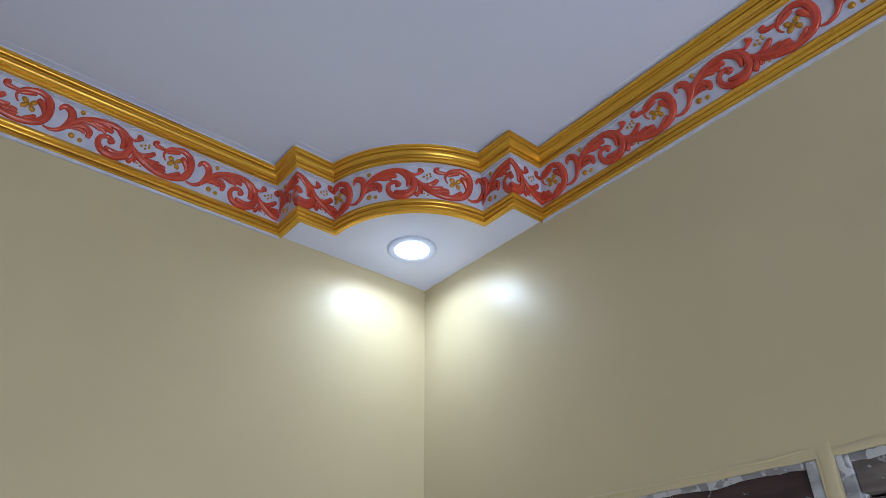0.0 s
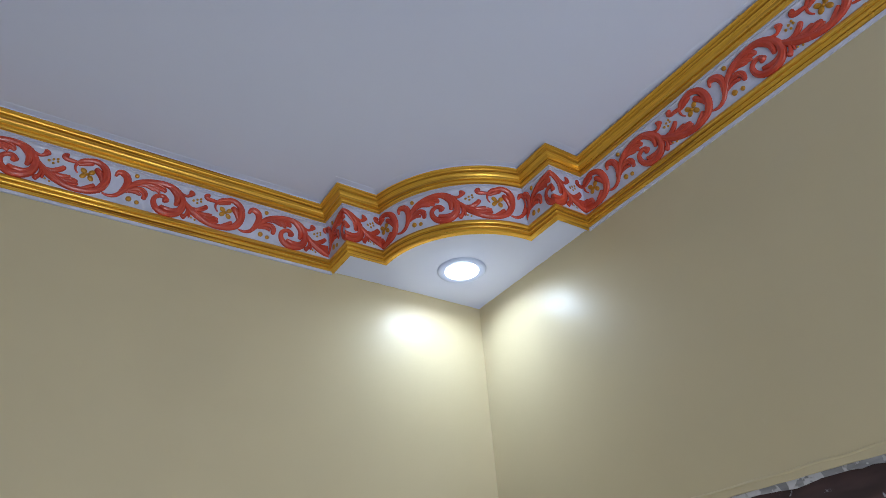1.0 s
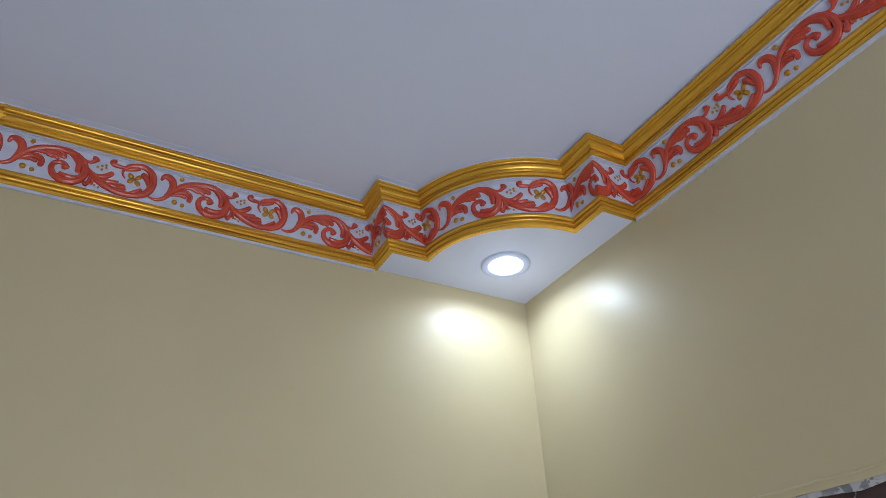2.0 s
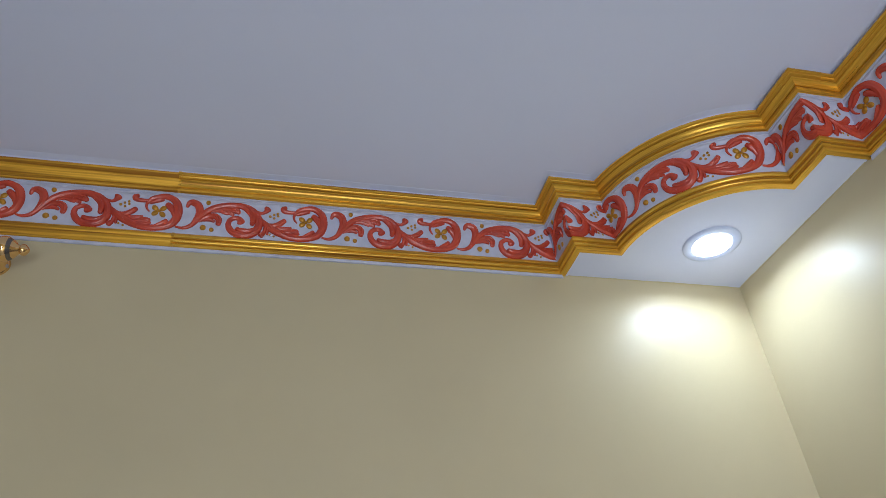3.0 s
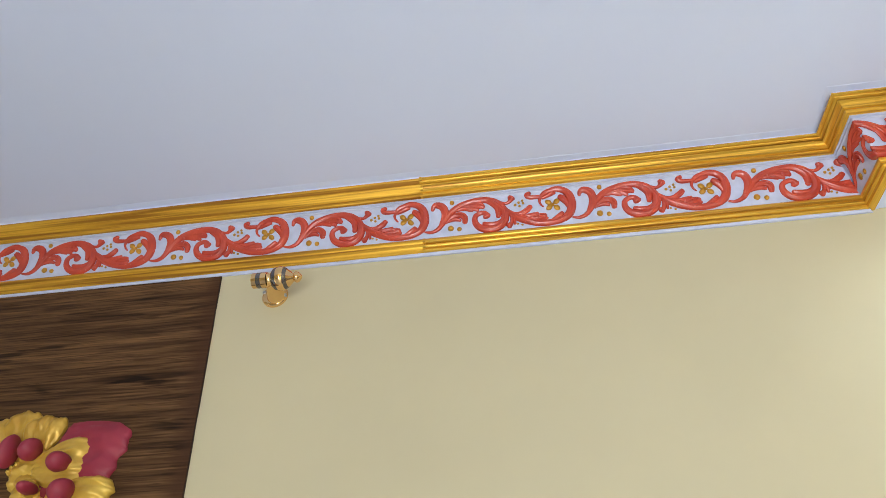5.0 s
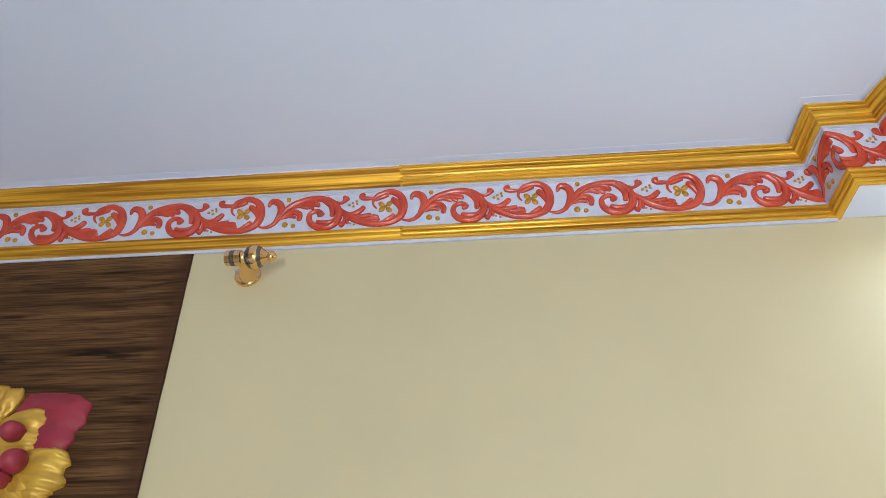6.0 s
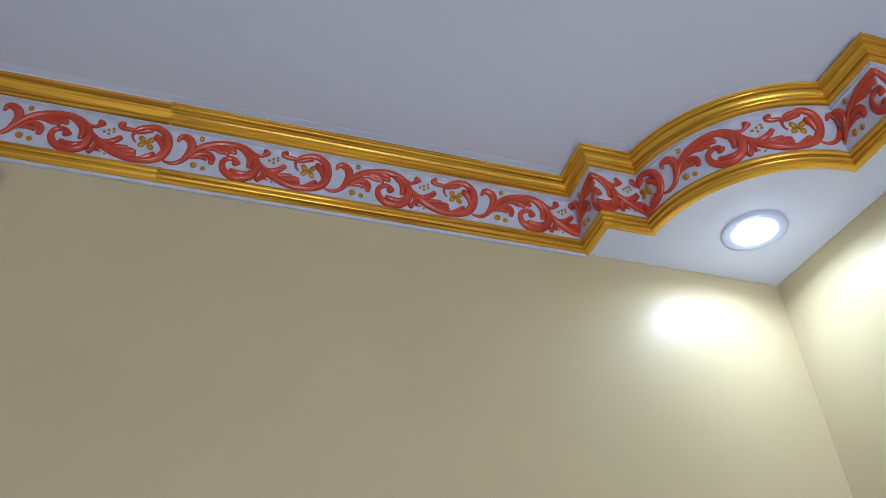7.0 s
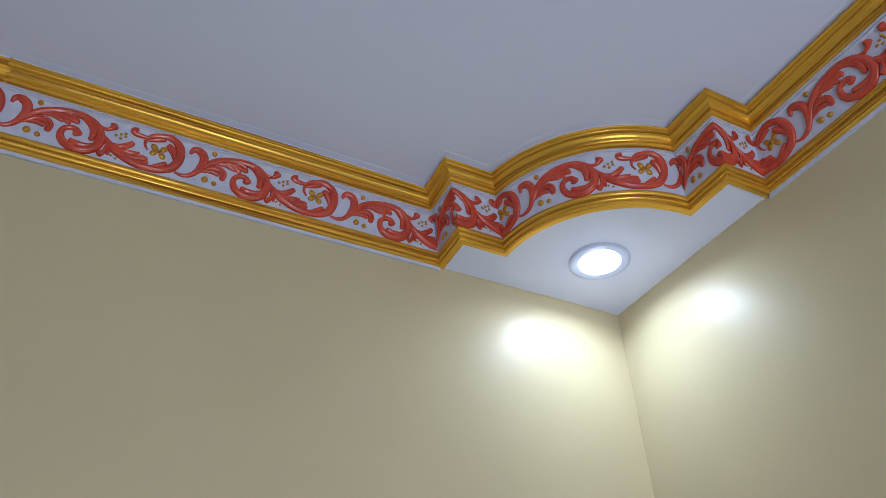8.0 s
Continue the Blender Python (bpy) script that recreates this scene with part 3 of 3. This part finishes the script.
def paint_edge(name, a, b, inward):
    """Wall paint brushed a few millimetres on to the soffit along its edge."""
    a, b, inward = Vector(a), Vector(b), Vector(inward)
    n = 60
    verts, faces = [], []
    for i in range(n + 1):
        p = a.lerp(b, i / n)
        w = 0.0022 + 0.0016 * noise.noise((i * 0.23, a.x * 9, 3)) + 0.0009 * noise.noise((i * 0.9, a.y * 7, 8))
        for off, z in ((0.0, SOFFIT + 0.001), (0.0, SOFFIT - 0.0007), (max(w, 0.0006), SOFFIT - 0.0007), (max(w, 0.0006), SOFFIT + 0.001)):
            q = p + inward * off
            verts.append((q.x, q.y, z))
    for i in range(n):
        for k in range(3):
            faces.append((i * 4 + k, i * 4 + k + 1, i * 4 + k + 5, i * 4 + k + 4))
    return tagged(link_mesh(name, verts, faces, WALL), "uneven line of cream wall paint on the soffit", "paint line", kind="structure")


paint_edge("paint_edge", (-0.41, 0.0), (0.0, 0.0), (0.0, -1.0))
paint_edge("paint_edge", (0.0, -0.41), (0.0, 0.0), (-1.0, 0.0))

lamp = tagged(new("downlight"), "round white recessed downlight, lit, in the soffit", "downlight")
lamp.location = (LAMP_AT[0], LAMP_AT[1], SOFFIT)
part("rim", lathe([(0.0405, 0.001), (0.0405, -0.0035), (0.0425, -0.0042), (0.050, -0.0048), (0.0555, -0.004), (0.0580, -0.0025), (0.0585, 0.0005)], 64), RIM, lamp, "white plastic rim", smooth=50)
part("diffuser", lathe([(0.0402, -0.0005), (0.0402, -0.0036), (0.036, -0.0042), (0.02, -0.0046), (0.001, -0.0047)], 64), GLOW, lamp, "glowing white diffuser", smooth=50)


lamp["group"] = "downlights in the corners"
# plain soffits and lamp copies added in corners that stay out of view
for k, (px, py) in enumerate(UNSEEN_CORNERS):
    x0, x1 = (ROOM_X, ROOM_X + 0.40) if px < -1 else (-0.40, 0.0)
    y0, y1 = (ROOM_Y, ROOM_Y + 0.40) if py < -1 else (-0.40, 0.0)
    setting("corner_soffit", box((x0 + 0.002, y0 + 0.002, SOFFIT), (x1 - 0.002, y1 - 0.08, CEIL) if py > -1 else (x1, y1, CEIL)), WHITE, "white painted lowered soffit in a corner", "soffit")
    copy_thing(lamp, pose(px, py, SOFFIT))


# ---- curtain bracket ----
def bracket():
    ob = tagged(new("curtain_bracket"), "polished rose-gold curtain bracket with finial on a cream wall", "curtain bracket")
    ob.location = (-1.482, 0.0, 2.529)
    part("base_plate", lathe([(0.0245, 0.0), (0.0245, -0.003), (0.0225, -0.006), (0.019, -0.0075), (0.001, -0.0078)], 48, "y"), COPPER, ob, smooth=40).location = (-0.004, 0, 0.002)
    part("arm", lathe([(0.0185, -0.006), (0.0165, -0.011), (0.0125, -0.022), (0.0080, -0.036), (0.0045, -0.050), (0.0034, -0.057), (0.001, -0.058)], 40, "y"), COPPER, ob, smooth=40).location = (0.000, 0, 0.000)
    for dx, dz in ((-0.0235, 0.008), (0.0165, -0.002)):
        s = part("screw", lathe([(0.0036, -0.003), (0.0036, -0.0085), (0.0022, -0.0098), (0.0005, -0.010)], 14, "y"), STEEL, ob, smooth=40)
        s.location = (dx, 0, dz)
    turned = [
        ("rod_socket", [(0.0005, -0.052), (0.0118, -0.052), (0.0138, -0.0515), (0.0138, -0.0425)], COPPER),
        ("dark_band", [(0.0136, -0.0425), (0.0141, -0.0422), (0.0141, -0.0338), (0.0136, -0.0335)], GUNMETAL),
        ("neck", [(0.0138, -0.0335), (0.0138, -0.0225), (0.0118, -0.0215), (0.0100, -0.0185), (0.0098, -0.0130)], COPPER),
        ("dark_band", [(0.0098, -0.0130), (0.0150, -0.0122), (0.0192, -0.0080), (0.0208, -0.0030), (0.0208, -0.0010)], GUNMETAL),
        ("ball", [(0.0210, -0.0010), (0.0216, 0.0005), (0.0222, 0.0050), (0.0216, 0.0095), (0.0200, 0.0125)], COPPER),
        ("dark_band", [(0.0198, 0.0125), (0.0188, 0.0145), (0.0168, 0.0178), (0.0160, 0.0188)], GUNMETAL),
        ("finial", [(0.0160, 0.0188), (0.0135, 0.0222), (0.0085, 0.0275), (0.0072, 0.0298), (0.0078, 0.0310), (0.0098, 0.0335), (0.0102, 0.0362), (0.0088, 0.0400), (0.0040, 0.0445), (0.0008, 0.0462)], COPPER),
    ]
    for name, prof, mat in turned:
        t = part(name, lathe([(r, 0.0462 - (0.0462 - a) * 0.92) for r, a in prof], 48, "x"), mat, ob, "dark metal ring" if mat is GUNMETAL else "", smooth=35)
        t.location = (0.021, -0.060, -0.003)
    return ob


bracket()


# ---- painted board with relief flowers ----
def board():
    ob = tagged(new("mural_board"), "brown board painted as wood grain, with relief flowers on it", "mural")
    ob.location = (-1.606, 0.0, 2.5880)
    w, h = 1.15, 1.5
    bm = bmesh.new()
    n = 40
    right = [(0.005 + 0.052 * min(h * k / n, 0.6) + 0.0012 * noise.noise((k * 0.7, 3, 0)), -h * k / n) for k in range(n + 1)]
    out = [(-w, 0.0), (-0.6, 0.0)] + [(x, z) for x, z in right] + [(-w, -h)]
    f = [bm.verts.new((x, -0.003, z)) for x, z in out]
    b = [bm.verts.new((x, -0.0005, z)) for x, z in out]
    bm.faces.new(f)
    bm.faces.new(b)
    for i in range(len(out)):
        j = (i + 1) % len(out)
        bm.faces.new((f[i], f[j], b[j], b[i]))
    part("panel", bm, GRAIN, ob, "brown painted wood grain")
    return ob


mural = board()


def petal(name, mat, at, length, width, turn, ruffle=9, cup=0.012, lift=0.008, wave=0.004, seed=0.0, label="", scallop=0.010, blunt=0.22, root=0.34):
    """A ruffled petal: from its root at the origin outwards along the wall's plane."""
    nu, nv = 18, 44
    verts, faces = [], []
    for side in (0, 1):
        for i in range(nu + 1):
            u = i / nu
            for j in range(nv + 1):
                v = 2 * j / nv - 1
                reach = 1 - blunt * abs(v) ** 2.2 + (scallop * math.sin(v * ruffle * 1.9 + seed) + 0.10 * noise.noise((v * 2.1, seed * 3, 1)) + 0.035 * noise.noise((v * 8, seed * 3, 5))) * u
                half = width * (root + (1 - root) * math.sin(min(1.0, u * 1.25) * math.pi / 2)) * (1 - 0.10 * max(0, u - 0.8) / 0.2)
                x, z = length * u * reach, half * v
                y = lift + cup * math.sin(u * math.pi * 0.62) * (1 - 0.45 * v * v) + wave * u * math.cos(v * ruffle + seed) + 0.3 * wave * math.sin(u * 9 + v * 4 + seed)
                rim = max(abs(v), u)
                y *= 1 - 0.62 * max(0.0, (rim - 0.72) / 0.28) ** 2
                y += 0.0024 * noise.noise((u * 5 + seed, v * 5, 2)) + 0.0016 * noise.noise((u * 13 + seed, v * 15, 7)) + 0.0006 * u * math.sin(v * 26 + seed * 5 + 2 * noise.noise((v * 3, u * 2, seed)))
                if side:
                    y = 0.0
                verts.append((x * math.cos(turn) - z * math.sin(turn), -y, x * math.sin(turn) + z * math.cos(turn)))
    m = nv + 1
    off = (nu + 1) * m
    for i in range(nu):
        for j in range(nv):
            a = i * m + j
            faces.append((a, a + 1, a + m + 1, a + m))
            faces.append((off + a, off + a + m, off + a + m + 1, off + a + 1))
    for j in range(nv):
        a = nu * m + j
        faces.append((a, a + 1, off + a + 1, off + a))
        faces.append((j + 1, j, off + j, off + j + 1))
    for i in range(nu):
        faces.append((i * m + m, i * m, off + i * m, off + i * m + m))
        faces.append((i * m + m - 1, i * m + 2 * m - 1, off + i * m + 2 * m - 1, off + i * m + m - 1))
    ob = link_mesh(name, verts, faces, mat, None, label, smooth=70)
    ob.location = at
    return ob


def bud(at, rx, rz, turn, depth=0.022):
    bm = bmesh.new()
    bmesh.ops.create_uvsphere(bm, u_segments=24, v_segments=14, radius=1.0)
    for v in bm.verts:
        x, y, z = v.co
        taper = 1 - 0.32 * max(0, x) ** 1.5
        x, z = rx * x, rz * z * taper * (1 + 0.12 * noise.noise((v.co * 1.9)))
        v.co = (x * math.cos(turn) - z * math.sin(turn), y * depth, x * math.sin(turn) + z * math.cos(turn))
    ob = part("bud", bm, BURGUNDY, None, "", smooth=60)
    ob.location = at
    return ob


flower = tagged(new("relief_flower"), "relief flower, pearly gold petals and burgundy buds on brown board", "relief flower")
flower.location = (-1.80, -0.003, 2.21)
O = Vector(flower.location)


def on_flower(ob):
    ob.parent = flower
    ob.location = Vector(ob.location) - O
    return ob


on_flower(petal("leaf", BURGUNDY, (-1.822, -0.003, 2.245), 0.117, 0.077, radians(-14), 8, 0.006, 0.007, 0.0032, 0.4, "burgundy fluted leaf", 0.026, 0.07, 0.80))
for at, ln, wd, tn, sd, cp, lf in (
        ((-1.857, -0.003, 2.257), 0.063, 0.039, 89, 0.2, 0.012, 0.010),
        ((-1.905, -0.003, 2.262), 0.066, 0.050, 105, 1.2, 0.010, 0.008),
        ((-1.845, -0.003, 2.228), 0.094, 0.046, 3, 2.0, 0.010, 0.015),
        ((-1.806, -0.003, 2.180), 0.110, 0.042, -9, 3.0, 0.014, 0.013),
        ((-1.835, -0.003, 2.232), 0.052, 0.046, 172, 3.6, 0.010, 0.009),
        ((-1.822, -0.003, 2.196), 0.050, 0.042, 190, 4.4, 0.010, 0.008),
        ((-1.828, -0.003, 2.200), 0.027, 0.023, -144, 4.0, 0.014, 0.012),
        ((-1.874, -0.003, 2.224), 0.015, 0.016, 138, 5.0, 0.010, 0.008),
        ((-1.827, -0.003, 2.182), 0.040, 0.032, -100, 5.5, 0.016, 0.010),
        ((-1.790, -0.003, 2.169), 0.067, 0.030, -44, 6.5, 0.016, 0.010)):
    on_flower(petal("petal", PETAL, at, ln, wd, radians(tn), 11, 0.8 * cp, 0.85 * lf, 0.0030, sd, "pearly gold ruffled petal", 0.011, 0.13, 0.45))
for at, rx, rz, tn in (((-1.786, -0.036, 2.226), 0.0204, 0.0184, 25), ((-1.849, -0.030, 2.252), 0.0225, 0.0170, 60), ((-1.889, -0.028, 2.252), 0.0334, 0.0157, 82), ((-1.765, -0.036, 2.179), 0.0232, 0.0211, 50), ((-1.826, -0.034, 2.187), 0.0143, 0.0106, 20), ((-1.802, -0.034, 2.154), 0.0150, 0.0123, 30), ((-1.783, -0.030, 2.154), 0.0204, 0.0170, 20)):
    on_flower(bud(at, 0.84 * rx, 0.84 * rz, radians(tn)))


# ---- openings in the east wall ----
def opening(name, y0, y1, timber, slab, label):
    """A door frame set in the wall, with its leaf; y1 < y0."""
    ob = tagged(new(name), label, "door frame", kind="structure")
    ob.location = (0.0, y0, 0.0)
    t, e = 0.050, 0.017
    part("head", box((0.006, y1 - y0 + e, DOOR_TOP - t), (0.10, -e, DOOR_TOP - 0.006), 0.002), timber, ob, "putty-smeared timber head")
    part("jamb", box((0.0012, y1 - y0, 0.0), (0.10, y1 - y0 + e, DOOR_TOP - 0.001), 0.002), PUTTY, ob, "jamb under dried putty")
    part("jamb", box((0.0012, -e, 0.0), (0.10, 0.0, DOOR_TOP - 0.001), 0.002), PUTTY, ob, "jamb under dried putty")
    n = 90
    verts, faces = [], []
    for i in range(n + 1):
        y = (y1 - y0 + e) * i / n
        low = DOOR_TOP - 0.008 - 0.007 * max(0, noise.noise((y * 14, y0, 4)) + 0.35 * noise.noise((y * 60, y0, 9)) + 0.25)
        verts += [(0.012, y, DOOR_TOP - 0.0005), (0.003, y, DOOR_TOP - 0.0005), (0.003, y, low), (0.012, y, low)]
    for i in range(n):
        for k in range(4):
            a, c = i * 4 + k, i * 4 + (k + 1) % 4
            faces.append((a, c, c + 4, a + 4))
    link_mesh("putty_line", verts, faces, PUTTY, ob, "ragged white putty along the head")
    part("leaf", box((0.028, y1 - y0 + e, 0.01), (0.07, -e, DOOR_TOP - t - 0.003), 0.003), slab, ob)
    return ob


opening("door_1", D1, D2, SMEAR, OLD_DOOR, "old brown timber door frame smeared with white putty")
opening("door_2", D3, D4, OLD_DOOR, OLD_DOOR, "worn grey timber frame with paint stains")


def ridge(a, b, r=0.005, name="trim", rise=0.8, fan=0.0):
    """A hand-run plaster bead from a to b on the east wall."""
    a, b = Vector(a), Vector(b)
    n = max(8, int((b - a).length / 0.015))
    verts, faces = [], []
    d = (b - a).normalized()
    side = d.cross(Vector((1, 0, 0)))
    for i in range(n + 1):
        gone = min(i, n - i) / n * (b - a).length
        full = min(1.0, 0.25 + gone / 0.02)
        p = a.lerp(b, i / n) + side * 0.0022 * noise.noise((i * 0.35, r * 900, 1))
        for k in range(7):
            g = math.pi * k / 6
            q = p + side * r * (1.3 + fan * max(0.0, 1 - i / n * (b - a).length / 0.03) ** 2) * math.cos(g) + Vector((-1, 0, 0)) * (full * r * rise * (1 + 0.3 * noise.noise((i * 0.5, k, 2))) * math.sin(g) - 0.001)
            verts.append(q)
    for i in range(n):
        for k in range(6):
            faces.append((i * 7 + k, i * 7 + k + 1, i * 7 + k + 8, i * 7 + k + 7))
    return tagged(link_mesh(name, verts, faces, WALL, smooth=60), "uneven cream plaster bead along the opening", "trim", kind="structure")


ridge((0, D1, 2.0025), (0, -0.846, 2.0015), 0.0018, rise=1.3)
ridge((0, D1, 1.994), (0, -0.846, 1.9935), 0.0034, rise=0.3)
ridge((0, D3 + 0.006, 1.9955), (0, D4, 1.9945), 0.0048, rise=0.55)
ridge((0, -0.857, 2.012), (0, -0.857, 0.0), 0.0078, rise=0.30, fan=0.9)
